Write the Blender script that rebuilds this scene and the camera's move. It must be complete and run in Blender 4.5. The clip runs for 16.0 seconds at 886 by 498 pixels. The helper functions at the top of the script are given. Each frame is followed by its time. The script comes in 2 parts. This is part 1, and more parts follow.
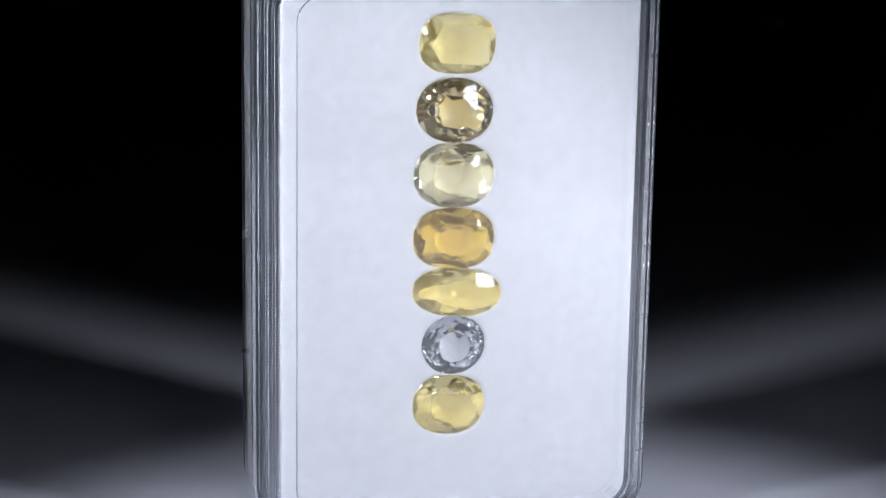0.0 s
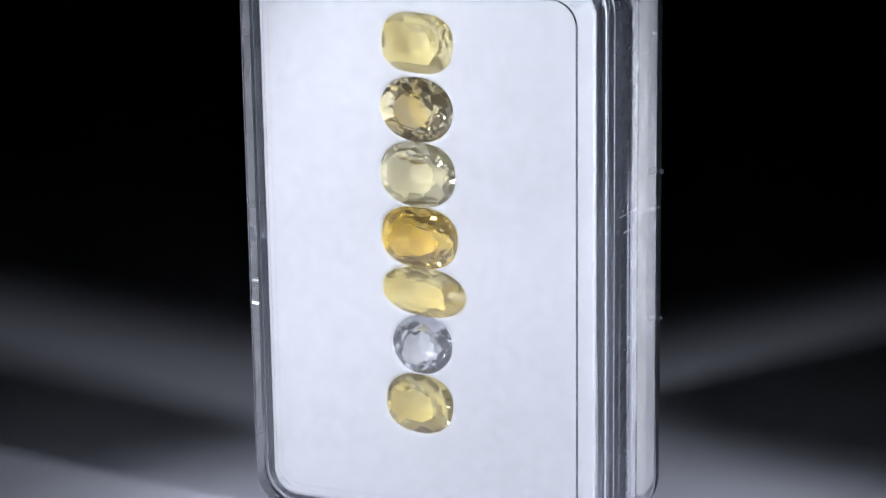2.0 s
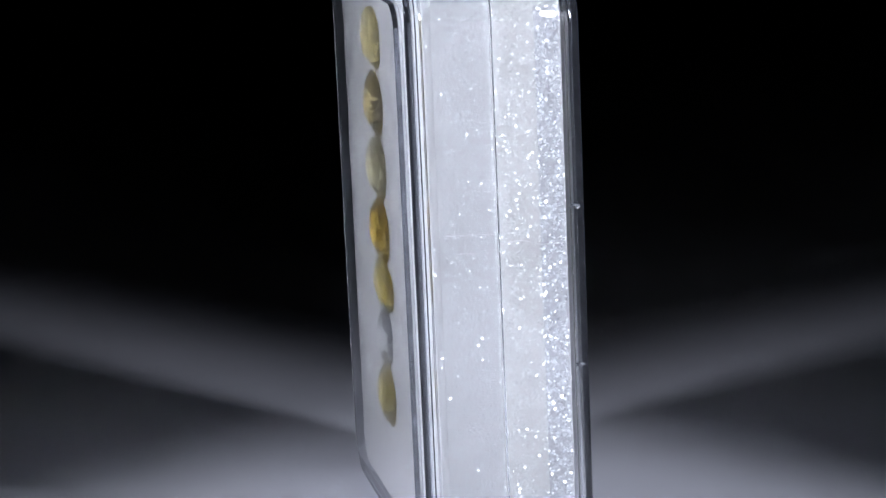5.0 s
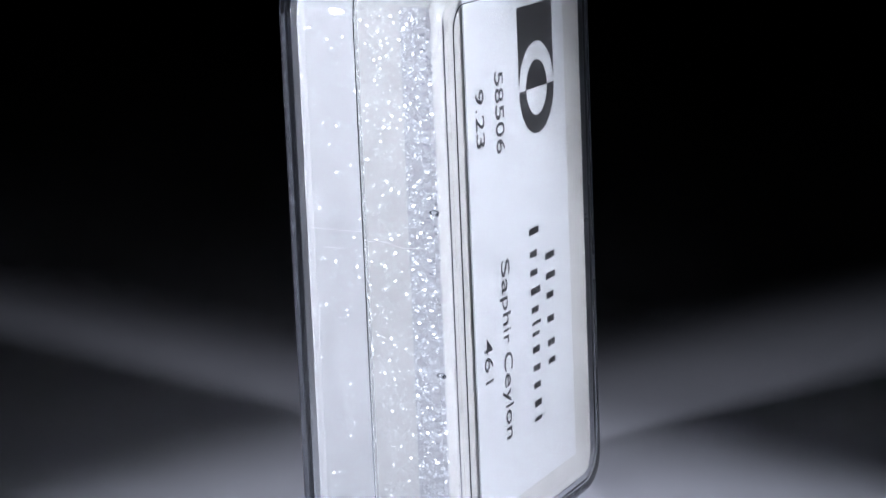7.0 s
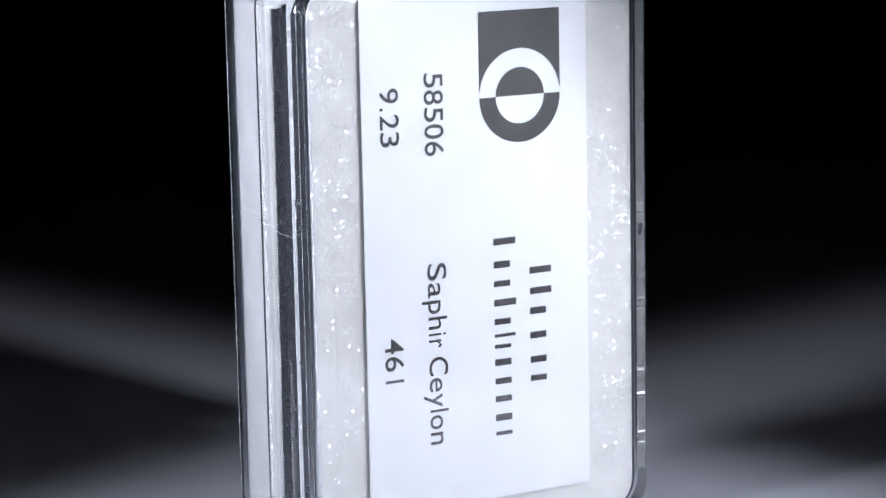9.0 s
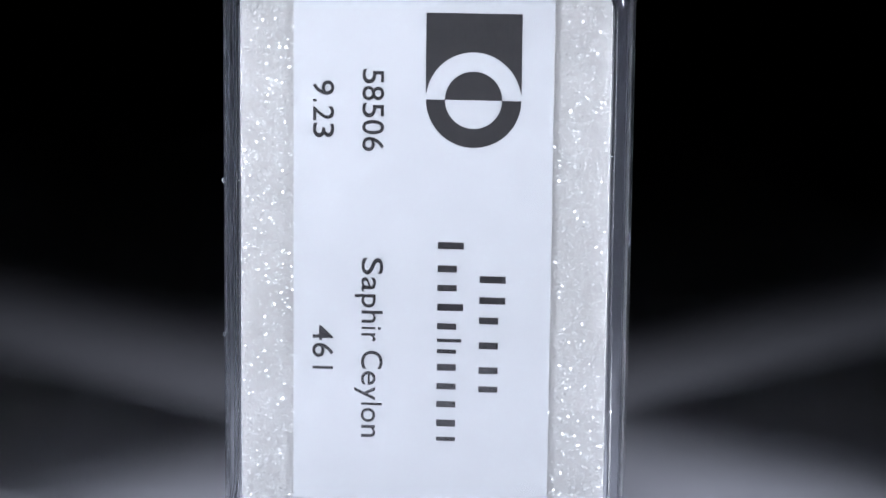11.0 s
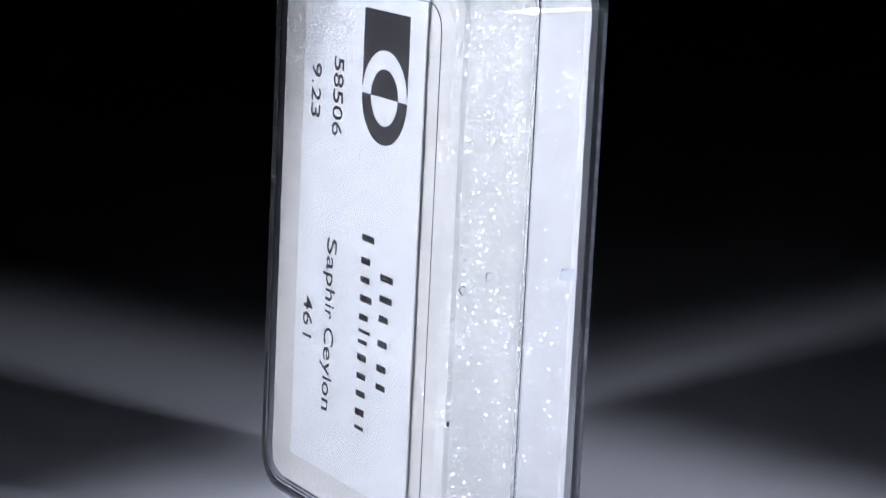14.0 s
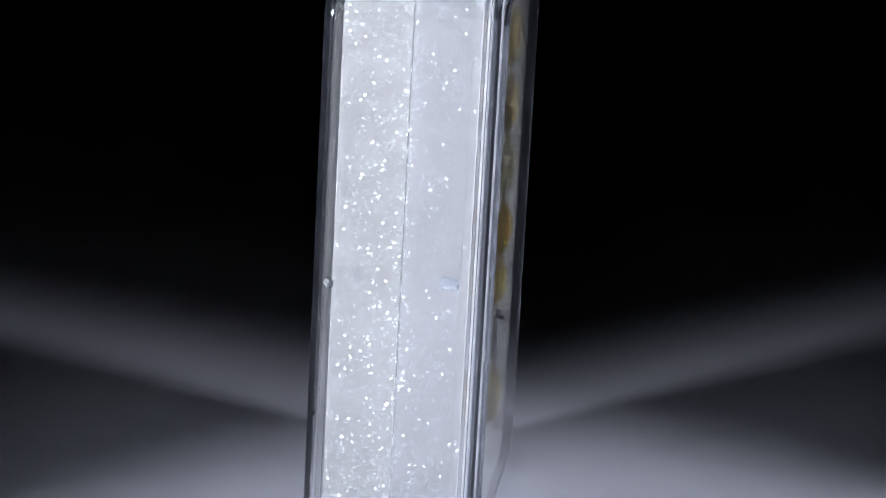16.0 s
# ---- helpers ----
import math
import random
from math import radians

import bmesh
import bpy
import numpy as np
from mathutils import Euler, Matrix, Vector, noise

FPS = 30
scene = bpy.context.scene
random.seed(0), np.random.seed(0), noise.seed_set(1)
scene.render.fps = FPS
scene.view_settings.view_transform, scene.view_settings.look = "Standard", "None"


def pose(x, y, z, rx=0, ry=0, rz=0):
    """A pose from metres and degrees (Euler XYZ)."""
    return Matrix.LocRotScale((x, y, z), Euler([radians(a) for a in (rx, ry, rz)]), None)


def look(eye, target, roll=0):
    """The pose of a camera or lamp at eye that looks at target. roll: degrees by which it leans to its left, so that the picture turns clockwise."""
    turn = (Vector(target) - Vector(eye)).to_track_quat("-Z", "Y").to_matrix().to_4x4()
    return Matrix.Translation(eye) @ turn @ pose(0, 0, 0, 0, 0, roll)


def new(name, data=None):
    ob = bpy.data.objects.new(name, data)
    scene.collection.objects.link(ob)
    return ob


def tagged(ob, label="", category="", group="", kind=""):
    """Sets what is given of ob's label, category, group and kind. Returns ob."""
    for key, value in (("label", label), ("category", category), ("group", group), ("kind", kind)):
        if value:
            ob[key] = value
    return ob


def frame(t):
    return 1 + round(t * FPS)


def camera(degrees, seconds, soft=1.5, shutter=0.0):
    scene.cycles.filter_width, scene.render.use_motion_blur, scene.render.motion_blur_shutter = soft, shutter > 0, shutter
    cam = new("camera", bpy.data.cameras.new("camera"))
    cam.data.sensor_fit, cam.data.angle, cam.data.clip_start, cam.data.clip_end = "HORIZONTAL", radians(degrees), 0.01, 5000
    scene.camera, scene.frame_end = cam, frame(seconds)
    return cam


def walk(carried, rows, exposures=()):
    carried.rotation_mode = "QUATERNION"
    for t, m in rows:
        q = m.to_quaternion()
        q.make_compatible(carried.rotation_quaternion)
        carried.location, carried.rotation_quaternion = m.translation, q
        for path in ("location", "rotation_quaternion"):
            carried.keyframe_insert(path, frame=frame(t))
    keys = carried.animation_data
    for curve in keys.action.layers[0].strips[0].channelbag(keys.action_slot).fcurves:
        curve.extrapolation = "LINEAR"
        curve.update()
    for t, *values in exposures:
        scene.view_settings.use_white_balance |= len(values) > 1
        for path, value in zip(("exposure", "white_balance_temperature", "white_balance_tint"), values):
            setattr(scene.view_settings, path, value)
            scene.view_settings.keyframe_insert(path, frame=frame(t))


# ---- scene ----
import itertools

# All plan numbers are in millimetres; MM turns them into metres.
MM = 0.001
TABLE = -75.6                      # the table's height in the plan, the camera's eye being 0
TILT = 0.049                       # the case leans this much towards its front
MID = -47.25                       # the height at which the lean is nought

# ---- camera ----
cam = camera(20.43, 16.0, soft=1.3)
EYE = (0, -0.225, -TABLE * MM)
AIM = look(EYE, (0.000244, EYE[1] + 0.225,
                 EYE[2] - 0.225 * math.tan(radians(12.268))), 0.29)
walk(cam, [(0, AIM), (16, AIM)])

# ---- world and light ----
world = bpy.data.worlds.new("world")
scene.world = world
world.use_nodes = True
world.node_tree.nodes["Background"].inputs[0].default_value = (0.55, 0.65, 1, 1)
world.node_tree.nodes["Background"].inputs[1].default_value = 0.004
scene.view_settings.exposure = 0.0


def spot(x, y, z, tx, ty, tz, power, cone, blend, size, colour):
    data = bpy.data.lights.new("spot", "SPOT")
    data.energy, data.color = power, colour
    data.spot_size, data.spot_blend, data.shadow_soft_size = radians(cone), blend, size * MM
    ob = new("spot", data)
    ob.matrix_world = look((x * MM, y * MM, z * MM), (tx * MM, ty * MM, tz * MM))
    return ob


COOL = (0.83, 0.875, 1.0)
spot(112, -80, 70, 0, -58, 2, 0.505, 72.6, 0.24, 11.5, COOL)
spot(-112, -80, 70, 0, -58, 21, 0.475, 70, 0.24, 11.5, COOL)


# ---- materials ----
def material(name):
    m = bpy.data.materials.new(name)
    m.use_nodes = True
    n = m.node_tree.nodes
    return m, n, m.node_tree.links, n["Principled BSDF"]


def noise_of(n, links, coord, scale, detail=4.0):
    t = n.new("ShaderNodeTexNoise")
    t.inputs["Scale"].default_value, t.inputs["Detail"].default_value = scale, detail
    links.new(coord.outputs["Object"], t.inputs["Vector"])
    return t


def ramp_of(n, links, source, low, high, a=0.3, b=0.7):
    r = n.new("ShaderNodeValToRGB")
    r.color_ramp.elements[0].position, r.color_ramp.elements[1].position = a, b
    r.color_ramp.elements[0].color, r.color_ramp.elements[1].color = (*low, 1), (*high, 1)
    links.new(source, r.inputs[0])
    return r


def bump_of(n, links, source, strength, distance, target):
    b = n.new("ShaderNodeBump")
    b.inputs["Strength"].default_value, b.inputs["Distance"].default_value = strength, distance
    links.new(source, b.inputs["Height"])
    links.new(b.outputs[0], target)
    return b


def matte(name, low, high, rough, scale, bump=0.0, fine=0.0):
    m, n, links, p = material(name)
    c = n.new("ShaderNodeTexCoord")
    links.new(ramp_of(n, links, noise_of(n, links, c, scale).outputs[0], low, high).outputs[0], p.inputs["Base Color"])
    p.inputs["Roughness"].default_value = rough
    if bump:
        bump_of(n, links, noise_of(n, links, c, fine).outputs[0], bump, 0.0001, p.inputs["Normal"])
    return m


def clear_plastic(name, tint, rough, bump, haziness):
    m, n, links, p = material(name)
    c = n.new("ShaderNodeTexCoord")
    p.inputs["Base Color"].default_value = (*tint, 1)
    p.inputs["Transmission Weight"].default_value = 1
    p.inputs["IOR"].default_value = 1.58
    r = ramp_of(n, links, noise_of(n, links, c, 260).outputs[0], (rough, rough, rough), (rough * 3, rough * 3, rough * 3), 0.45, 0.75)
    links.new(r.outputs[0], p.inputs["Roughness"])
    bump_of(n, links, noise_of(n, links, c, 900, 6).outputs[0], bump, 0.00002, p.inputs["Normal"])
    # pale blue haze: dust, plus light carried in the plastic, put into colour
    haze = n.new("ShaderNodeBsdfDiffuse")
    haze.inputs["Color"].default_value = (0.76, 0.81, 0.95, 1)
    dust = ramp_of(n, links, noise_of(n, links, c, 1400, 8).outputs[0], (haziness,) * 3, (haziness * 3,) * 3, 0.5, 0.8)
    mix = n.new("ShaderNodeMixShader")
    links.new(dust.outputs[0], mix.inputs[0])
    links.new(p.outputs[0], mix.inputs[1])
    links.new(haze.outputs[0], mix.inputs[2])
    links.new(mix.outputs[0], n["Material Output"].inputs["Surface"])
    return m


def flake_foam(name, low, high, amount, cell, rough, share, sparse, pores=0.0, patchy=0.5):
    """White cellular foam: a matt body with tiny glossy cell walls that lie at random, and open pores where it was cut,
    their shade painted as dark dots.
    """
    m, n, links, p = material(name)
    c = n.new("ShaderNodeTexCoord")
    p.inputs["Roughness"].default_value = 0.8
    bump_of(n, links, noise_of(n, links, c, 4200, 5).outputs[0], 0.35, 0.0001, p.inputs["Normal"])
    v = n.new("ShaderNodeTexVoronoi")
    v.inputs["Scale"].default_value = cell
    warp = n.new("ShaderNodeMixRGB")
    warp.blend_type, warp.inputs[0].default_value = "ADD", 0.0002
    links.new(c.outputs["Object"], warp.inputs[1])
    links.new(noise_of(n, links, c, cell * 0.9).outputs["Color"], warp.inputs[2])
    links.new(warp.outputs[0], v.inputs["Vector"])
    sub = n.new("ShaderNodeVectorMath")
    sub.operation = "SUBTRACT"
    links.new(v.outputs["Color"], sub.inputs[0])
    sub.inputs[1].default_value = (0.5, 0.5, 0.5)
    mul = n.new("ShaderNodeVectorMath")
    mul.operation = "SCALE"
    mul.inputs["Scale"].default_value = amount
    links.new(sub.outputs[0], mul.inputs[0])
    geo = n.new("ShaderNodeNewGeometry")
    add = n.new("ShaderNodeVectorMath")
    links.new(geo.outputs["Normal"], add.inputs[0])
    links.new(mul.outputs[0], add.inputs[1])
    nor = n.new("ShaderNodeVectorMath")
    nor.operation = "NORMALIZE"
    links.new(add.outputs[0], nor.inputs[0])
    sep = n.new("ShaderNodeSeparateColor")
    links.new(v.outputs["Color"], sep.inputs[0])
    chance = n.new("ShaderNodeTexWhiteNoise")
    links.new(v.outputs["Position"], chance.inputs["Vector"])
    pick = ramp_of(n, links, chance.outputs["Value"], (0.0,) * 3, (share,) * 3, sparse, sparse + 0.05)
    body = n.new("ShaderNodeMixRGB")
    body.blend_type, body.inputs[0].default_value = "MULTIPLY", 0.9
    links.new(ramp_of(n, links, noise_of(n, links, c, 400).outputs[0], low, high).outputs[0], body.inputs[1])
    links.new(ramp_of(n, links, sep.outputs[0], (0.9,) * 3, (1.0,) * 3, 0.05, 0.7).outputs[0], body.inputs[2])
    colour = body
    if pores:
        # open pores, thick in patches: their shade is dark colour without depth
        pore_shade = n.new("ShaderNodeTexVoronoi")
        pore_shade.inputs["Scale"].default_value = cell * 0.72
        links.new(warp.outputs[0], pore_shade.inputs["Vector"])
        dots = ramp_of(n, links, pore_shade.outputs["Distance"], (1.0,) * 3, (0.0,) * 3, 0.12, 0.34)
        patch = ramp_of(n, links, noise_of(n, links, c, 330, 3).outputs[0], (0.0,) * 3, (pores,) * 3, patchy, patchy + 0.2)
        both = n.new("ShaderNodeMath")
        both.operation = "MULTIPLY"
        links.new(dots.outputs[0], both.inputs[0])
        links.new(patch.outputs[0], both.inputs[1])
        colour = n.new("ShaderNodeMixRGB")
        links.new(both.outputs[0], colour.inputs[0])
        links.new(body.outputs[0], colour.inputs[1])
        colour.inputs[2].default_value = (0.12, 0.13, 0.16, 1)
    links.new(colour.outputs[0], p.inputs["Base Color"])
    gloss = n.new("ShaderNodeBsdfGlossy")
    gloss.inputs["Roughness"].default_value = rough
    links.new(pick.outputs[0], gloss.inputs["Color"])
    links.new(nor.outputs[0], gloss.inputs["Normal"])
    shine = n.new("ShaderNodeAddShader")
    links.new(p.outputs[0], shine.inputs[0])
    links.new(gloss.outputs[0], shine.inputs[1])
    links.new(shine.outputs[0], n["Material Output"].inputs["Surface"])
    return m


def gem(name, tint, zone, body_lift):
    m, n, links, p = material(name)
    c = n.new("ShaderNodeTexCoord")
    r = ramp_of(n, links, noise_of(n, links, c, 260, 2).outputs[0], tint, zone, 0.35, 0.65)
    links.new(r.outputs[0], p.inputs["Base Color"])
    p.inputs["Transmission Weight"].default_value = 1
    p.inputs["IOR"].default_value = 1.76
    p.inputs["Roughness"].default_value = 0.03
    deep = n.new("ShaderNodeGamma")
    deep.inputs["Gamma"].default_value = 1.8
    links.new(r.outputs[0], deep.inputs["Color"])
    body = n.new("ShaderNodeBsdfTranslucent")
    links.new(deep.outputs[0], body.inputs["Color"])
    skin = n.new("ShaderNodeBsdfDiffuse")
    links.new(deep.outputs[0], skin.inputs["Color"])
    both = n.new("ShaderNodeMixShader")
    links.new(body.outputs[0], both.inputs[1])
    links.new(skin.outputs[0], both.inputs[2])
    mix = n.new("ShaderNodeMixShader")
    # light put into the colour: matt tint brightens facets that mirror the dark
    mix.inputs[0].default_value = body_lift
    links.new(p.outputs[0], mix.inputs[1])
    links.new(both.outputs[0], mix.inputs[2])
    links.new(mix.outputs[0], n["Material Output"].inputs["Surface"])
    return m


PLASTIC = clear_plastic("clear_polystyrene", (0.975, 0.98, 0.99), 0.006, 0.03, 0.007)
# wall plastic, hazier so its edges look lit from within
HAZE_LIT = clear_plastic("haze_lit_polystyrene", (0.955, 0.967, 0.99), 0.014, 0.04, 0.013)
FROST_HAZE = clear_plastic("frost_haze_polystyrene", (0.9, 0.93, 0.98), 0.08, 0.3, 0.11)
FOAM = flake_foam("foam_side", (0.43, 0.43, 0.413), (0.495, 0.494, 0.475), 1.3, 6600, 0.22, 0.36, 0.64, 0.25)
FOAM_FRONT = flake_foam("foam_front_side", (0.44, 0.442, 0.44), (0.485, 0.487, 0.485), 1.3, 6600, 0.22, 0.28, 0.82)
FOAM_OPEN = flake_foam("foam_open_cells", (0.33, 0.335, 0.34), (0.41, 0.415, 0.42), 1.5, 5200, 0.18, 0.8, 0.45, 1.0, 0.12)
PAD = matte("foam_pad", (0.52, 0.527, 0.533), (0.57, 0.576, 0.582), 0.9, 900, 0.5, 2400)
PAPER = matte("label_paper", (0.55, 0.567, 0.58), (0.58, 0.597, 0.61), 0.55, 300, 0.03, 4000)
INK = matte("black_ink", (0.006, 0.0055, 0.006), (0.018, 0.016, 0.016), 0.6, 2600, 0.5, 2600)
FAINT = matte("faint_ink", (0.55, 0.56, 0.58), (0.7, 0.7, 0.72), 0.6, 900)
TABLETOP = matte("table_board", (0.71, 0.72, 0.80), (0.77, 0.78, 0.86), 0.7, 40, 0.2, 900)
CURTAIN = matte("black_cloth", (0.004, 0.004, 0.005), (0.008, 0.008, 0.009), 0.95, 30)
LINT = matte("dust", (0.25, 0.24, 0.24), (0.4, 0.39, 0.38), 0.9, 900)


# ---- building helpers ----
def lean(v):
    """A plan point in millimetres, leaned with the case and lifted onto the table, in metres."""
    return Vector((v[0], v[1] - TILT * (v[2] - MID), v[2] - TABLE)) * MM


def mesh_of(name, verts, faces, mat, leaned=True, smooth=True, angle=32):
    me = bpy.data.meshes.new(name)
    me.from_pydata([lean(v) if leaned else Vector(v) * MM for v in verts], [], faces)
    me.validate()
    bm = bmesh.new()
    bm.from_mesh(me)
    bmesh.ops.remove_doubles(bm, verts=bm.verts, dist=1e-8)
    bmesh.ops.recalc_face_normals(bm, faces=bm.faces)
    bm.to_mesh(me)
    bm.free()
    me.materials.append(mat)
    if smooth:
        me.shade_smooth()
        me.set_sharp_from_angle(angle=radians(angle))
    return me


def part(name, me, parent, label=""):
    ob = new(name, me)
    ob.parent = parent
    return tagged(ob, label) if label else ob


def ring(x0, x1, z0, z1, r, inset, y, steps=8):
    """A rounded rectangle that faces along y, as points."""
    x0, x1, z0, z1, r = x0 + inset, x1 - inset, z0 + inset, z1 - inset, max(r - inset, 0.5)
    pts = []
    for cx, cz, a in ((x1 - r, z1 - r, 0), (x0 + r, z1 - r, 90), (x0 + r, z0 + r, 180), (x1 - r, z0 + r, 270)):
        for k in range(steps + 1):
            b = radians(a + 90 * k / steps)
            pts.append((cx + r * math.cos(b), y, cz + r * math.sin(b)))
    return pts


def loft(rings, closed=False, cap_first=False, cap_last=False):
    verts, faces, n = [], [], len(rings[0])
    for rg in rings:
        verts += rg
    count = len(rings)
    for i in range(count if closed else count - 1):
        a, b = i * n, (i + 1) % count * n
        for k in range(n):
            j = (k + 1) % n
            faces.append((a + k, a + j, b + j, b + k))
    if cap_first:
        faces.append(tuple(range(n)))
    if cap_last:
        faces.append(tuple((count - 1) * n + k for k in range(n)))
    return verts, faces


def box_mesh(name, lo, hi, mat, bevel=0.0, leaned=True):
    x0, y0, z0 = lo
    x1, y1, z1 = hi
    b = bevel
    rings = [ring(x0, x1, z0, z1, max(b, 0.02), b, y0, 2), ring(x0, x1, z0, z1, max(b, 0.02), 0, y0 + b, 2),
             ring(x0, x1, z0, z1, max(b, 0.02), 0, y1 - b, 2), ring(x0, x1, z0, z1, max(b, 0.02), b, y1, 2)]
    v, f = loft(rings, cap_first=True, cap_last=True)
    return mesh_of(name, v, f, mat, leaned)


def empty(name):
    return new(name)


# ---- table and dark studio ----
def sheet(name, corners, mat, label, category):
    me = bpy.data.meshes.new(name)
    me.from_pydata([Vector(c) for c in corners], [], [(0, 1, 2, 3)])
    me.materials.append(mat)
    return tagged(new(name, me), label, category, kind="structure")


sheet("ground", [(-3, -3, 0), (3, -3, 0), (3, 3, 0), (-3, 3, 0)], TABLETOP,
      "matt grey tabletop with two crossing pools of lamplight", "tabletop")
for nm, c in (("wall_north", [(-3, 3, 0), (3, 3, 0), (3, 3, 3), (-3, 3, 3)]),
              ("wall_south", [(-3, -3, 0), (3, -3, 0), (3, -3, 3), (-3, -3, 3)]),
              ("wall_east", [(3, -3, 0), (3, 3, 0), (3, 3, 3), (3, -3, 3)]),
              ("wall_west", [(-3, -3, 0), (-3, 3, 0), (-3, 3, 3), (-3, -3, 3)])):
    sheet(nm, c, CURTAIN, "black cloth backdrop of a dark studio", "backdrop")
sheet("ceiling", [(-3, -3, 3), (3, -3, 3), (3, 3, 3), (-3, 3, 3)], CURTAIN, "black ceiling of a dark studio", "ceiling")

# ---- the clear case ----
X0, X1, Z0, Z1, CORNER = -17.6, 19.0, -75.5, -21.1, 4.2
FRONT, BACK, SEAM, WALL = -6.65, 9.2, 1.2, 1.25
MOVING = []


def tray(name, rim, plate, panel, inner, edge, mat, stepped):
    """One half of the case: open at y = rim, its plate at y = plate with a raised panel at y = panel; closed solid walls."""
    s = 1 if plate > rim else -1
    rings = [ring(X0, X1, Z0, Z1, CORNER, WALL, rim), ring(X0, X1, Z0, Z1, CORNER, 0.12, rim),
             ring(X0, X1, Z0, Z1, CORNER, 0, rim + s * 0.12), ring(X0, X1, Z0, Z1, CORNER, 0, rim + s * 0.25),
             ring(X0, X1, Z0, Z1, CORNER, 0, plate - s * (edge + 0.80)), ring(X0, X1, Z0, Z1, CORNER, 0.09, plate - s * (edge + 0.68)),
             ring(X0, X1, Z0, Z1, CORNER, 0.09, plate - s * (edge + 0.45)), ring(X0, X1, Z0, Z1, CORNER, 0, plate - s * (edge + 0.33)),
             ring(X0, X1, Z0, Z1, CORNER, 0, plate - s * (edge + 0.15))]
    round_off, start = edge, 0.0
    if stepped:
        rings += [ring(X0, X1, Z0, Z1, CORNER, 0.06, plate - s * edge), ring(X0, X1, Z0, Z1, CORNER, 0.42, plate - s * (edge - 0.05)),
                  ring(X0, X1, Z0, Z1, CORNER, 0.48, plate - s * (edge - 0.12))]
        round_off, start = 0.4, 0.5
    for k in range(7):
        a = radians(90 * k / 6)
        rings.append(ring(X0, X1, Z0, Z1, CORNER, start + round_off * (1 - math.cos(a)), plate - s * round_off * (1 - math.sin(a))))
    rings += [ring(X0, X1, Z0, Z1, CORNER + 0.6, 2.6, plate), ring(X0, X1, Z0, Z1, CORNER + 1.2, 2.96, plate),
              ring(X0, X1, Z0, Z1, CORNER + 1.2, 2.99, plate + (panel - plate) * 0.08), ring(X0, X1, Z0, Z1, CORNER + 1.2, 3.03, plate + (panel - plate) * 0.88),
              ring(X0, X1, Z0, Z1, CORNER + 1.2, 3.09, panel), ring(X0, X1, Z0, Z1, CORNER + 1.2, 3.2, panel), ring(X0, X1, Z0, Z1, CORNER + 1.2, 3.7, panel)]
    v, f = loft(rings, cap_last=True)
    n = len(v)
    rings = [ring(X0, X1, Z0, Z1, CORNER, WALL, rim), ring(X0, X1, Z0, Z1, CORNER, WALL + 0.03, inner - s * 0.8)]
    for k in range(6):
        b = radians(15 + 75 * k / 5)
        rings.append(ring(X0, X1, Z0, Z1, CORNER + 0.4, WALL + 0.03 + 0.55 * (1 - math.cos(b)), inner - s * 0.55 * (1 - math.sin(b))))
    rings += [ring(X0, X1, Z0, Z1, CORNER + 0.8, 3.1, inner), ring(X0, X1, Z0, Z1, CORNER + 0.8, 3.8, inner)]
    v2, f2 = loft(rings, cap_last=True)
    me = mesh_of(name, v + v2, f + [tuple(n + i for i in q) for q in f2], mat, angle=40)
    me.materials.append(HAZE_LIT)
    me.materials.append(FROST_HAZE)
    for q in me.polygons:
        inset = min(q.center.x / MM - X0, X1 - q.center.x / MM, q.center.z / MM + TABLE - Z0, Z1 - q.center.z / MM - TABLE)
        # wall faces: haze colour stands for light carried inside the plastic
        if inset < 1.9 and q.area > 0 and len(q.vertices) == 4:
            q.material_index = 1
        # lid steps get more haze colour, lifting the dark lines they refract
        if stepped and len(q.vertices) == 4 and (2.97 < inset < 3.06 or 0.43 < inset < 0.52):
            q.material_index = 2
    return me


case = tagged(empty("display_case"), "clear hinged plastic gem case standing upright, slightly leaning", "display case")
MOVING.append(case)
lid = part("lid", tray("lid", SEAM - 0.06, FRONT + 0.45, FRONT, FRONT + 1.15, 0.9, PLASTIC, True), case, "clear plastic lid with a raised window panel")
base = part("base", tray("base", SEAM + 0.06, BACK - 0.06, BACK, BACK - 0.9, 1.4, PLASTIC, False), case, "clear plastic base half with a raised back panel")
for ob in (lid, base):
    ob.visible_shadow = False

# ---- the foam ----
GEMS = [  # centre x, z, width, height, turn, squareness, depth
    (0.20, -28.80, 6.95, 5.5, -4, 2.7, 1.3),
    (0.05, -34.88, 7.1, 5.95, -6, 2.15, 2.1),
    (0.05, -40.90, 7.45, 6.05, -3, 2.3, 1.75),
    (0.12, -46.82, 7.55, 5.7, -4, 2.5, 1.85),
    (0.50, -51.95, 8.4, 4.65, -5, 2.2, 1.25),
    (0.26, -57.02, 6.0, 5.65, 8, 2.0, 2.1),
    (-0.12, -62.80, 6.75, 5.7, -4, 2.35, 1.65),
]
PAD_Y = -4.65


def pocket(x, z):
    """How far the pad sinks under the stones."""
    d = 0.0
    for cx, cz, w, h, turn, sq, depth in GEMS:
        a = radians(turn)
        u, v = x - cx, z - cz
        u, v = (u * math.cos(a) + v * math.sin(a)) / (w / 2), (v * math.cos(a) - u * math.sin(a)) / (h / 2)
        r = (abs(u) ** sq + abs(v) ** sq) ** (1 / sq)
        if r < 1.015:
            d = max(d, (depth + 0.4) * min(1.0, (1.015 - r) / 0.72) ** 0.75)
    return d


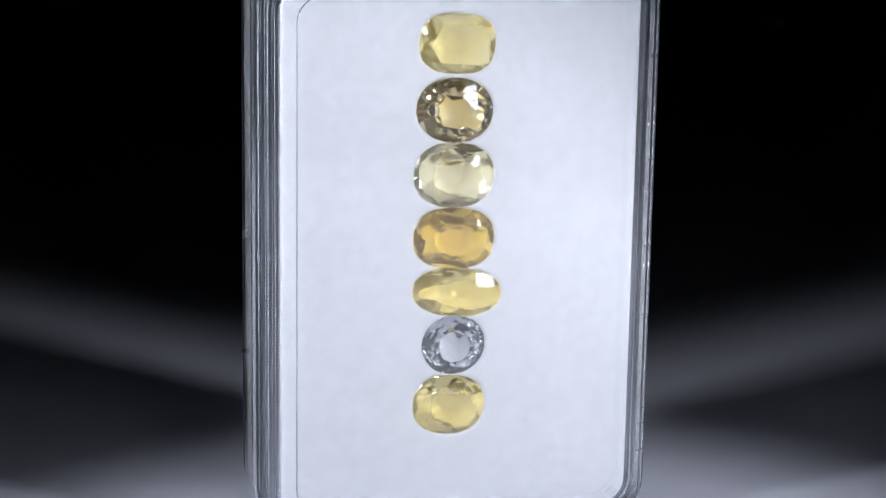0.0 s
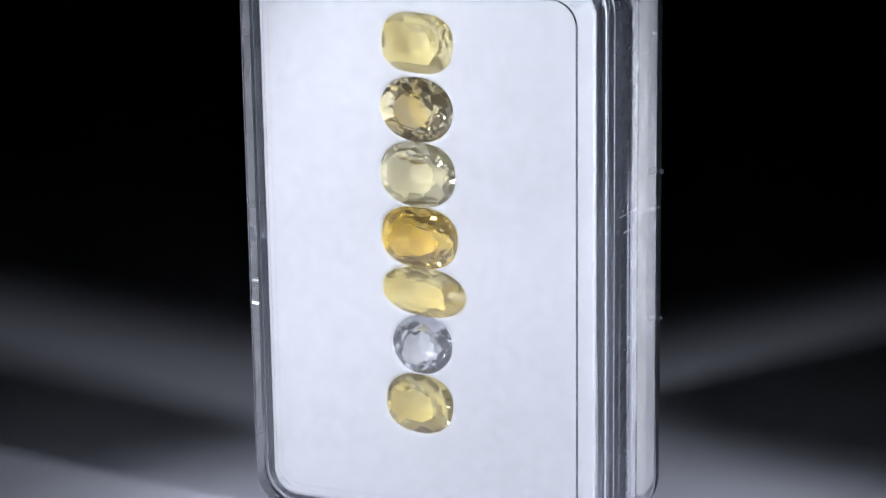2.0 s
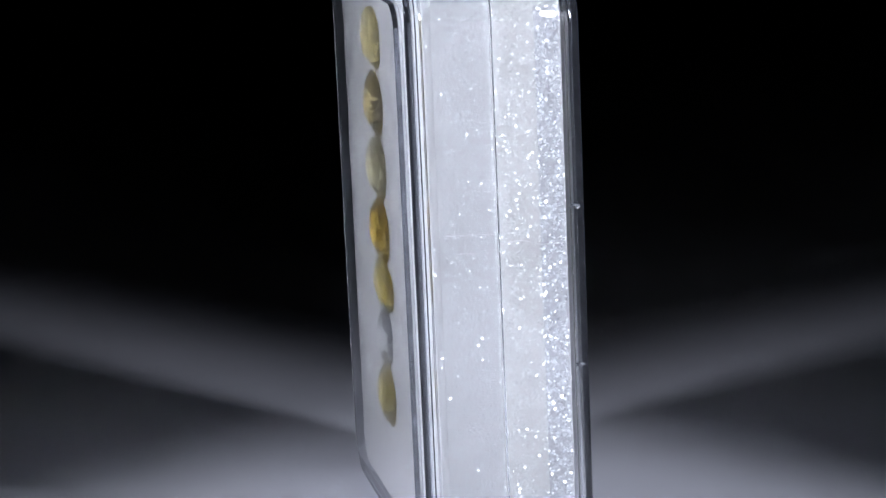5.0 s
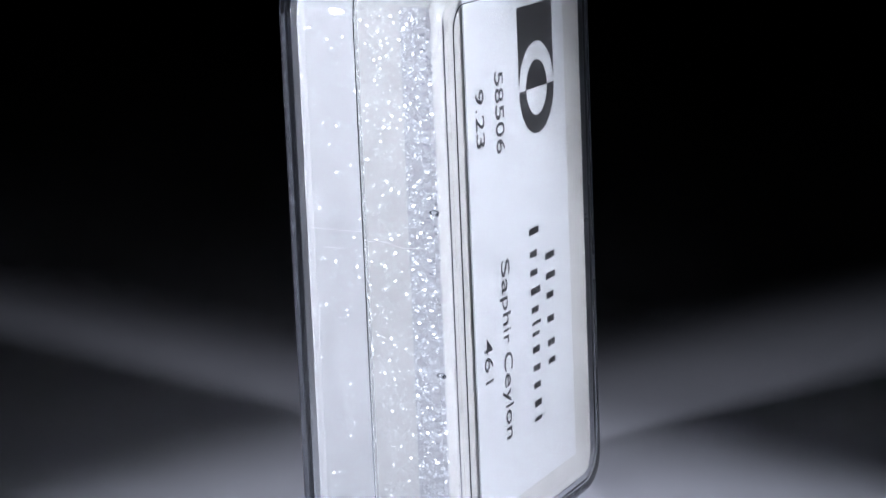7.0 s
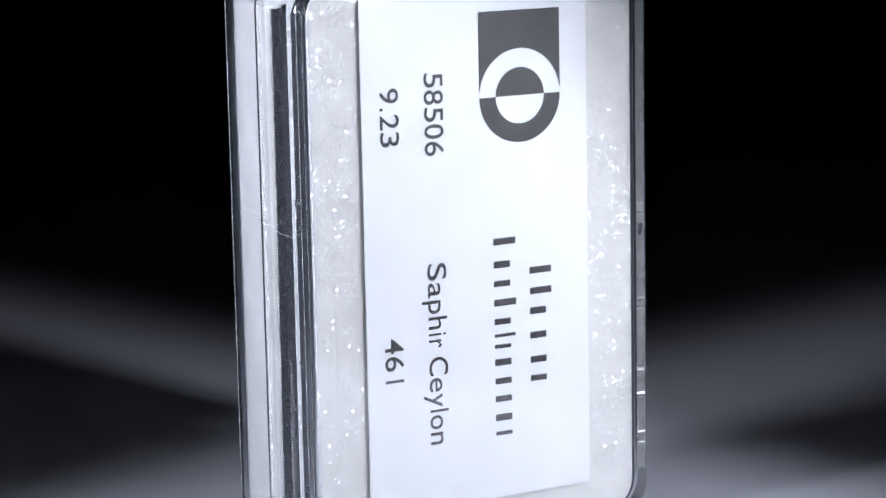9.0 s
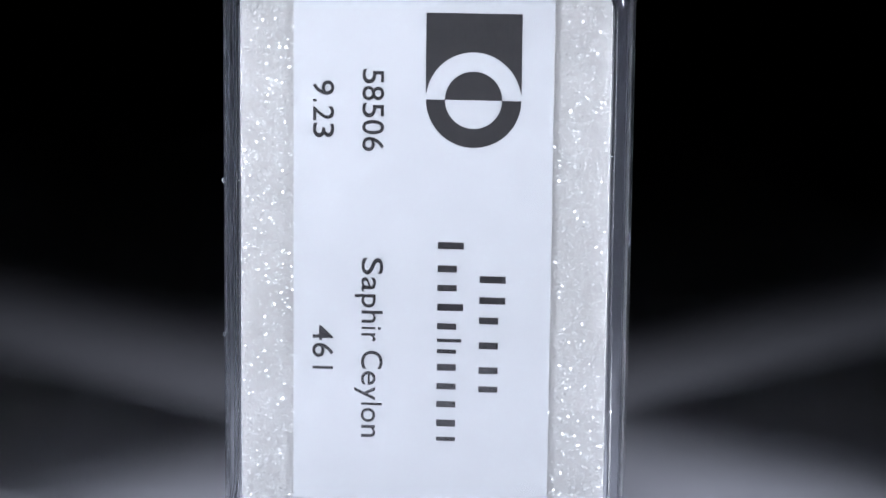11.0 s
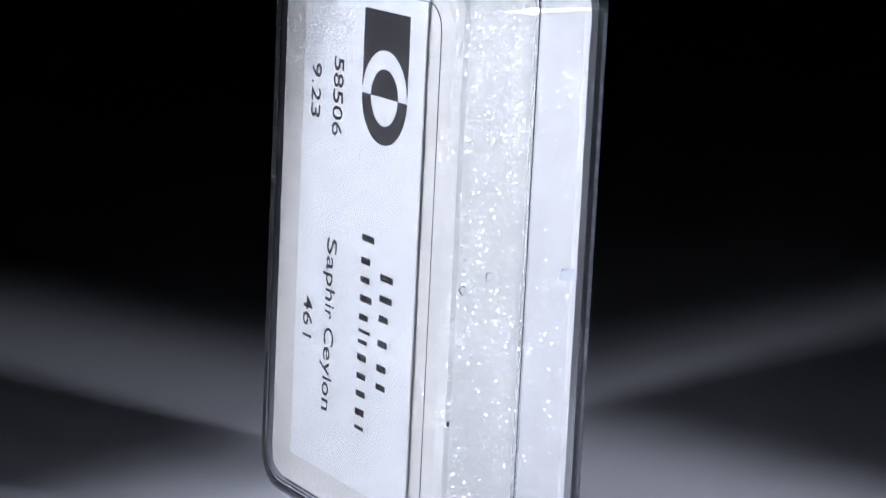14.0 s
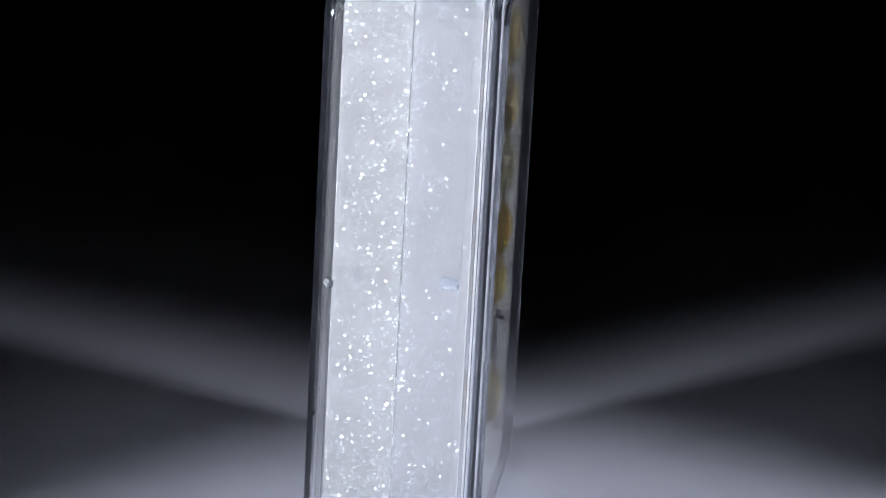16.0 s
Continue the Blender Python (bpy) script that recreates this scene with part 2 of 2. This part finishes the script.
def foam_insert():
    top = tagged(empty("foam_insert"), "white foam block filling the case, sparkling cut sides", "foam insert")
    o = WALL + 0.2
    rings = [ring(X0, X1, Z0, Z1, CORNER, o + 0.4, PAD_Y + 1.3), ring(X0, X1, Z0, Z1, CORNER, o, PAD_Y + 0.95), ring(X0, X1, Z0, Z1, CORNER, o, PAD_Y + 1.1),
             ring(X0, X1, Z0, Z1, CORNER, o, SEAM - 0.5), ring(X0, X1, Z0, Z1, CORNER, o, SEAM)]
    v, f = loft(rings)
    part("front_layer", mesh_of("front_layer", v, f, FOAM_FRONT), top, "dense white foam layer with few glints")
    rings = [ring(X0, X1, Z0, Z1, CORNER, o, SEAM), ring(X0, X1, Z0, Z1, CORNER, o, SEAM + 0.2), ring(X0, X1, Z0, Z1, CORNER, o, BACK - 4.2), ring(X0, X1, Z0, Z1, CORNER, o, BACK - 2.0),
             ring(X0, X1, Z0, Z1, CORNER, o, BACK - 1.75), ring(X0, X1, Z0, Z1, CORNER, o + 0.15, BACK - 1.6),
             ring(X0, X1, Z0, Z1, CORNER, o + 0.25, BACK - 1.6), ring(X0, X1, Z0, Z1, CORNER, o + 1, BACK - 1.6)]
    v, f = loft(rings, cap_last=True)
    block = mesh_of("block", v, f, FOAM)
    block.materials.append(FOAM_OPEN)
    # darker foam with painted pore shade along the back edge at X1
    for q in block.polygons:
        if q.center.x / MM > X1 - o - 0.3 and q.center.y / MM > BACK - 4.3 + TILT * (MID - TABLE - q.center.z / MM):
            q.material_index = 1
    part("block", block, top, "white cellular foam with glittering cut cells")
    x0, x1, z0, z1, r = X0 + o, X1 - o, Z0 + o, Z1 - o, 2.7
    nx, nz = 130, 200
    verts, faces = [], []
    for j in range(nz + 1):
        for i in range(nx + 1):
            x, z = x0 + (x1 - x0) * i / nx, z0 + (z1 - z0) * j / nz
            cx, cz = min(max(x, x0 + r), x1 - r), min(max(z, z0 + r), z1 - r)
            far = math.hypot(x - cx, z - cz)
            if far > r:
                x, z = cx + (x - cx) * r / far, cz + (z - cz) * r / far
            rim = min(x - x0, x1 - x, z - z0, z1 - z, r - min(far, r) if far else 9)
            y = PAD_Y + pocket(x, z) + 0.85 * (1 - min(rim / 0.5, 1)) ** 2.2 + 0.16 * (1 - min(rim / 4.5, 1)) ** 2 + 0.05 * noise.noise(Vector((x * 0.25, z * 0.25, 3)))
            verts.append((x, y, z))
    for j in range(nz):
        for i in range(nx):
            a = j * (nx + 1) + i
            faces.append((a, a + 1, a + nx + 2, a + nx + 1))
    pad = mesh_of("pad", verts, faces, PAD, angle=80)
    pad.materials.append(FOAM_FRONT)
    for q in pad.polygons:
        x, z = q.center.x / MM, q.center.z / MM + TABLE
        if min(x - x0, x1 - x, z - z0, z1 - z) < 0.3:
            q.material_index = 1
    part("pad", pad, top, "smooth white foam face dented under each stone")
    return top


MOVING.append(foam_insert())


# ---- the stones ----
def cut_solid(planes):
    """The corners of the solid that lies behind all planes (normal, distance)."""
    ns = np.array([p[0] for p in planes])
    ds = np.array([p[1] for p in planes])
    idx = np.array(list(itertools.combinations(range(len(planes)), 3)))
    a = ns[idx]
    det = np.linalg.det(a)
    ok = abs(det) > 1e-4
    pts = np.linalg.solve(a[ok], ds[idx[ok]][..., None])[..., 0]
    inside = (pts @ ns.T <= ds + 1e-6).all(axis=1)
    return sorted({tuple(np.round(p, 4)) for p in pts[inside]})


def kite_facet(bm, yaw, nod, depth_off):
    """Grind one broad crown facet, turned sideways by yaw and upwards by nod from straight ahead, in degrees, so deep in millimetres."""
    y, z = radians(yaw), radians(nod)
    n = Vector((math.sin(y) * math.cos(z), -math.cos(y) * math.cos(z), math.sin(z)))
    far = max(v.co.dot(n) for v in bm.verts)
    res = bmesh.ops.bisect_plane(bm, geom=bm.verts[:] + bm.edges[:] + bm.faces[:], plane_co=n * (far - depth_off * MM), plane_no=n, clear_outer=True)
    bmesh.ops.edgenet_fill(bm, edges=[g for g in res["geom_cut"] if isinstance(g, bmesh.types.BMEdge)])


def stone(index, label, tint, zone, crown, table_size, body_lift, fold=8, steep=0.0, kites=()):
    """A faceted oval: a table, two tiers of crown facets, a thin girdle and three tiers below, a little uneven as cut by hand."""
    cx, cz, w, h, turn, sq, depth = GEMS[index]
    rnd = random.Random(40 + index)
    a = radians(turn)
    level = PAD_Y + 0.05
    crown *= 0.9
    planes = [((0.0, -1.0, 0.0), crown), ((0.0, 1.0, 0.0), depth + 0.1)]

    def tier(count, shift, f0, y0, f1, y1, wobble):
        for k in range(count):
            ang = 2 * math.pi * (k + shift + rnd.uniform(-0.08, 0.08)) / count
            c, s = math.cos(ang), math.sin(ang)
            q = (abs(c) ** sq + abs(s) ** sq) ** (-1 / sq)
            px, pz = q * c * w / 2, q * s * h / 2
            nx = math.copysign(abs(2 * px / w) ** (sq - 1), px) / w
            nz = math.copysign(abs(2 * pz / h) ** (sq - 1), pz) / h
            ln = math.hypot(nx, nz)
            nx, nz = nx / ln, nz / ln
            run = (f0 - f1) * (px * nx + pz * nz)
            tilt = math.atan2(y1 - y0, run) * (1 + rnd.uniform(-wobble, wobble)) if run > 1e-6 else 0
            nrm = (nx * math.sin(abs(tilt)), math.copysign(math.cos(tilt), tilt), nz * math.sin(abs(tilt))) if run > 1e-6 else (nx, 0.0, nz)
            planes.append((nrm, nrm[0] * px * f0 + nrm[1] * y0 + nrm[2] * pz * f0))

    mid = (1 + table_size) / 2 + 0.03
    tier(20, 0.0, 1, 0, 1, 0, 0)
    tier(2 * fold, 0.5, 1, -0.04, mid, -crown * 0.60, 0.07)
    tier(fold, 0.5, mid, -crown * 0.57, table_size, -crown, 0.1)
    low, deep = 0.34 + 0.14 * steep, 0.74 + 0.1 * steep
    tier(2 * fold, 0.0, 1, 0.08, 0.74, depth * low, 0.14)
    tier(2 * fold, 0.5, 0.76, depth * (low - 0.02), 0.40, depth * deep, 0.12)
    tier(fold, 0.0, 0.42, depth * (deep - 0.02), 0.0, depth * 1.04, 0.12)
    bm = bmesh.new()
    for u, y, v in cut_solid(planes):
        bm.verts.new(lean((cx + u * math.cos(a) - v * math.sin(a), level + y, cz + u * math.sin(a) + v * math.cos(a))))
    res = bmesh.ops.convex_hull(bm, input=list(bm.verts))
    bmesh.ops.delete(bm, geom=[g for g in res["geom_interior"] if isinstance(g, bmesh.types.BMVert)], context="VERTS")
    bmesh.ops.dissolve_limit(bm, angle_limit=radians(0.6), verts=bm.verts, edges=bm.edges)
    for yaw, nod, depth_off in kites:
        kite_facet(bm, yaw, nod, depth_off)
    bmesh.ops.recalc_face_normals(bm, faces=bm.faces)
    me = bpy.data.meshes.new("gemstone")
    bm.to_mesh(me)
    bm.free()
    me.materials.append(gem("sapphire_" + "abcdefg"[index], tint, zone, body_lift))
    ob = tagged(new("gemstone", me), label, "gemstone", "row of faceted stones")
    ob.visible_shadow = False
    MOVING.append(ob)
    return ob


stone(0, "pale yellow cushion-cut sapphire at the head of a row of stones", (1.0, 0.89, 0.50), (1.0, 0.93, 0.62), 0.8, 0.62, 0.06, 6, 0.5, ((23.9, 11.8, 0.02),))
stone(1, "oval yellow sapphire with a greenish grey faceted rim", (0.98, 0.95, 0.80), (1.0, 0.77, 0.26), 0.95, 0.50, 0.02, 9, 0.8, ((15.4, 12.1, 0.16), (24.0, 12.1, 0.16), (2.8, 12.1, 0.05), (42.2, 12.0, 0.04)))
stone(2, "pale lemon oval faceted sapphire", (1.0, 0.92, 0.60), (1.0, 0.95, 0.74), 0.95, 0.52, 0.04, 10, 0.9, ((15.2, 14.3, 0.05), (-40.4, 14.2, 0.05), (24.0, 14.3, 0.06), (2.9, 14.3, 0.05)))
stone(3, "deep golden yellow cushion-cut sapphire", (1.0, 0.73, 0.13), (1.0, 0.81, 0.27), 0.95, 0.50, 0.04, 10, 0.9, ((-40.2, 16.2, 0.05), (15.1, 17.3, 0.03), (24.1, 16.4, 0.05), (48.0, 16.2, 0.05)))
stone(4, "narrow long oval golden sapphire", (1.0, 0.83, 0.30), (1.0, 0.90, 0.46), 0.8, 0.54, 0.05, 8, 0.8, ((14.8, 18.2, 0.13), (24.1, 18.2, 0.03), (8.1, 18.2, 0.05)))
stone(5, "small round colourless grey sapphire", (0.97, 0.975, 0.98), (0.985, 0.985, 0.99), 0.85, 0.5, 0.015, 10, 1.0, ((14.8, 19.9, 0.02), (24.2, 19.9, 0.05), (-7.1, 19.9, 0.05)))
stone(6, "yellow oval cushion sapphire at the foot of the row", (1.0, 0.83, 0.31), (1.0, 0.90, 0.48), 0.9, 0.52, 0.04, 10, 0.9, ((-39.7, 21.6, 0.05), (24.4, 21.7, 0.06), (3.4, 21.8, 0.04)))


# ---- the label ----
LABEL_Y = BACK - 1.2
label = tagged(empty("label"), "white printed paper label behind the clear back panel", "label")
MOVING.append(label)
INK_Y = LABEL_Y + 0.02


def flat(name, pts, mat, y=INK_Y, thick=0.015):
    """A flat printed shape from an outline in x and z."""
    n = len(pts)
    v = [(x, y, z) for x, z in pts] + [(x, y + thick, z) for x, z in pts]
    f = [tuple(range(n)), tuple(range(n, 2 * n))] + [(k, (k + 1) % n, n + (k + 1) % n, n + k) for k in range(n)]
    return mesh_of(name, v, f, mat, smooth=False)


def arc(cx, cz, r, a0, a1, n=28):
    return [(cx + r * math.cos(radians(a0 + (a1 - a0) * k / n)), cz + r * math.sin(radians(a0 + (a1 - a0) * k / n))) for k in range(n + 1)]


part("paper", flat("paper", [(-10.9, -70.7), (12.5, -70.7), (12.5, -23.9), (-10.9, -23.9)], PAPER, LABEL_Y - 0.12, 0.12), label)
LX, LZ = -3.74, -33.62
part("logo_block", flat("logo_block", [(LX + 4.28, -25.9), (LX + 4.28, LZ + 0.6)] + arc(LX, LZ, 4.27, 8, 172) + [(LX - 4.28, LZ + 0.6), (LX - 4.28, -25.9)], INK), label, "black printed block cut by a white ring")
part("logo_half_disc", flat("logo_half_disc", arc(LX, LZ, 2.56, 0, 180), INK), label, "black printed half disc")
part("logo_half_ring", flat("logo_half_ring", arc(LX, LZ, 4.27, 180, 360) + arc(LX, LZ, 2.56, 360, 180), INK), label, "black printed half ring")
for (xa, za, xb, zb) in ((0.56, -37.9, 0.52, -41.4), (0.56, -41.36, -2.1, -41.42), (-4.7, -41.36, -8.0, -41.44), (-7.94, -38.2, -8.0, -41.44)):
    part("hairline", flat("hairline", [(min(xa, xb), min(za, zb)), (max(xa, xb), min(za, zb)), (max(xa, xb), max(za, zb)), (min(xa, xb), max(za, zb))], FAINT), label, "thin faint printed line")


# advance, left bearing and right edge of each character, in parts of the type size
TYPE = {"S": (0.667, 0.045, 0.62), "a": (0.556, 0.036, 0.53), "p": (0.556, 0.066, 0.52), "h": (0.556, 0.066, 0.49),
        "i": (0.222, 0.066, 0.156), "r": (0.333, 0.065, 0.347), "C": (0.722, 0.05, 0.68), "e": (0.556, 0.037, 0.51),
        "y": (0.5, 0.017, 0.49), "l": (0.222, 0.064, 0.153), "o": (0.556, 0.033, 0.52), "n": (0.556, 0.066, 0.49),
        "1": (0.556, 0.25, 0.345), "4": (0.556, 0.013, 0.51), ".": (0.278, 0.09, 0.19), " ": (0.278, 0, 0)}


def glyph(char):
    """One character of the built-in font as a flat mesh, one unit in size."""
    curve = bpy.data.curves.new("glyph", "FONT")
    curve.body, curve.size, curve.offset = char, 1.0, 0.006
    ob = new("glyph", curve)
    bpy.context.view_layer.update()
    me = bpy.data.meshes.new_from_object(ob.evaluated_get(bpy.context.evaluated_depsgraph_get()))
    bpy.data.objects.remove(ob)
    return me


def lettering(text, base_x, cap, z_from, z_to):
    """Words that read downwards, their tops towards -x; one mesh a line."""
    total = sum(TYPE.get(c, (0.556, 0.04, 0.515))[0] for c in text)
    first, last = TYPE.get(text[0], (0.556, 0.04, 0.515)), TYPE.get(text[-1], (0.556, 0.04, 0.515))
    em = (z_to - z_from) / (total - first[1] - (last[0] - last[2]))
    start = z_from - first[1] * em
    ky = cap / 0.70
    verts, faces = [], []
    for c in text:
        adv, left, right = TYPE.get(c, (0.556, 0.04, 0.515))
        if c != " ":
            me = glyph(c)
            xs = [v.co.x for v in me.vertices]
            x0, x1 = min(xs), max(xs)
            n = len(verts)
            for v in me.vertices:
                s = left + (right - left) * (v.co.x - x0) / (x1 - x0)
                verts.append(tuple(lean((base_x - v.co.y * ky, INK_Y + 0.012, start + em * s))))
            faces += [tuple(n + i for i in q.vertices) for q in me.polygons]
            bpy.data.meshes.remove(me)
        start += em * adv
    me = bpy.data.meshes.new("lettering")
    me.from_pydata(verts, [], faces)
    me.materials.append(INK)
    return part("lettering", me, label, "small black printed characters")


lettering("58506", 6.22, 1.95, -31.0, -38.4)
lettering("9.23", 10.7, 1.9, -32.1, -37.25)
lettering("Saphir Ceylon", 6.22, 1.95, -48.1, -64.75)
lettering("461", 10.72, 1.9, -54.45, -58.5)
# two lines of writing that stand as bars, one bar for each character: its step and its height
for base_x, cap, za, zb, steps in ((-4.5, 2.35, -48.8, -60.75, ((0.61, 1), (0.56, 1), (0.56, 0.74), (0.83, 0.74), (0.56, 0.74), (0.5, 0.74))),
                                   (-0.68, 2.35, -45.6, -65.2, ((0.72, 1), (0.56, 0.74), (0.5, 0.74), (0.56, 1), (0.5, 0.74), (0.28, 0.95), (0.33, 0.74),
                                                                (0.56, 0.74), (0.5, 0.74), (0.5, 0.74), (0.56, 0.74), (0.33, 0.74)))):
    em = (zb - za) / sum(a for a, h in steps)
    z = za
    for adv, tall in steps:
        zc, half = z + em * adv / 2, abs(em) * min(adv, 0.56) * 0.17
        part("bar", flat("bar", [(base_x - cap * tall, zc - half), (base_x, zc - half), (base_x, zc + half), (base_x - cap * tall, zc + half)], INK), label, "black printed bar")
        z += em * adv


# ---- moulding marks, lint ----
def nub(name, x, y, z, sx, sy, sz, mat, parent, text, seed):
    """A small uneven lump."""
    rnd = random.Random(seed)
    bm = bmesh.new()
    bmesh.ops.create_icosphere(bm, subdivisions=2, radius=1)
    for v in bm.verts:
        k = 1 + rnd.uniform(-0.28, 0.28)
        v.co = lean((x + v.co.x * sx * k, y + v.co.y * sy * k, z + v.co.z * sz * k))
    me = bpy.data.meshes.new(name)
    bm.to_mesh(me)
    bm.free()
    me.materials.append(mat)
    ob = part(name, me, parent, text)
    ob.visible_shadow = False
    return ob


nub("latch", X0 + 0.03, -3.0, -48.2, 0.12, 1.0, 0.6, FROST_HAZE, lid, "small clear latch nub", 1)
nub("gate_mark", X0 + 0.01, 5.0, -47.6, 0.035, 0.42, 0.50, HAZE_LIT, base, "moulding mark in clear plastic", 2)
nub("gate_mark", X0 + 0.03, 7.5, -48.4, 0.08, 0.4, 0.45, HAZE_LIT, base, "moulding mark in clear plastic", 3)
nub("hinge_pin", X1 - 0.1, 8.1, -41.4, 0.2, 0.45, 0.28, HAZE_LIT, base, "chipped clear hinge pin", 4)
nub("hinge_pin", X1 - 0.1, 8.1, -55.6, 0.18, 0.4, 0.22, HAZE_LIT, base, "chipped clear hinge pin", 5)
nub("dirt_speck", X0 - 0.01, 8.4, -60.2, 0.05, 0.16, 0.22, INK, base, "tiny dark speck of dirt", 6)


def strand(name, pts, radius, mat):
    """A thin thread through points, five-sided."""
    verts, faces, n = [], [], 5
    for i, p in enumerate(pts):
        a, b = Vector(pts[max(i - 1, 0)]), Vector(pts[min(i + 1, len(pts) - 1)])
        d = (b - a).normalized()
        s = d.orthogonal().normalized()
        t = d.cross(s)
        for k in range(n):
            w = 2 * math.pi * k / n
            verts.append(tuple(Vector(p) + (s * math.cos(w) + t * math.sin(w)) * radius))
    for i in range(len(pts) - 1):
        for k in range(n):
            faces.append((i * n + k, i * n + (k + 1) % n, (i + 1) * n + (k + 1) % n, (i + 1) * n + k))
    faces += [tuple(range(n)), tuple((len(pts) - 1) * n + k for k in range(n))]
    return mesh_of(name, verts, faces, mat)


SCRATCH = matte("scratched_plastic", (0.55, 0.56, 0.58), (0.75, 0.76, 0.78), 0.4, 2000)
rnd = random.Random(9)
for y0, y1, z in ((-3.6, 1.0, -43.6), (1.4, 3.9, -44.3), (4.2, 7.4, -44.6), (-2.6, -0.8, -45.2)):
    pts = [(X1 + 0.005, y0 + (y1 - y0) * k / 12, z + rnd.uniform(-0.10, 0.10)) for k in range(13)]
    part("scratch", strand("scratch", pts, 0.025, SCRATCH), base if y0 > 1.2 else lid, "fine pale scratch")

lint = tagged(new("lint_speck", strand("lint_speck", [(7.15, PAD_Y - 0.06, -64.95), (7.3, PAD_Y - 0.08, -64.9), (7.42, PAD_Y - 0.06, -64.75), (7.47, PAD_Y - 0.06, -64.5)], 0.045, LINT)),
              "tiny curled grey fibre on the white foam pad", "lint")
MOVING.append(lint)


def motions():
    """The turntable carries the case and all that is in it round, about 18 degrees a second."""
    ease = [(0, 0.36), (2, 0.03), (4.2, -0.08), (6.3, -0.15), (8.7, -0.25), (10.8, -0.16), (13, -0.01), (16, 0.33)]
    ts, es = [e[0] for e in ease], [e[1] for e in ease]
    rows = []
    for k in range(33):
        t = k * 0.5
        rows.append((t, pose(0, 0, 0, 0, 0, 12.69 - 18.095 * t - float(np.interp(t, ts, es)))))
    for ob in MOVING:
        walk(ob, rows)


motions()
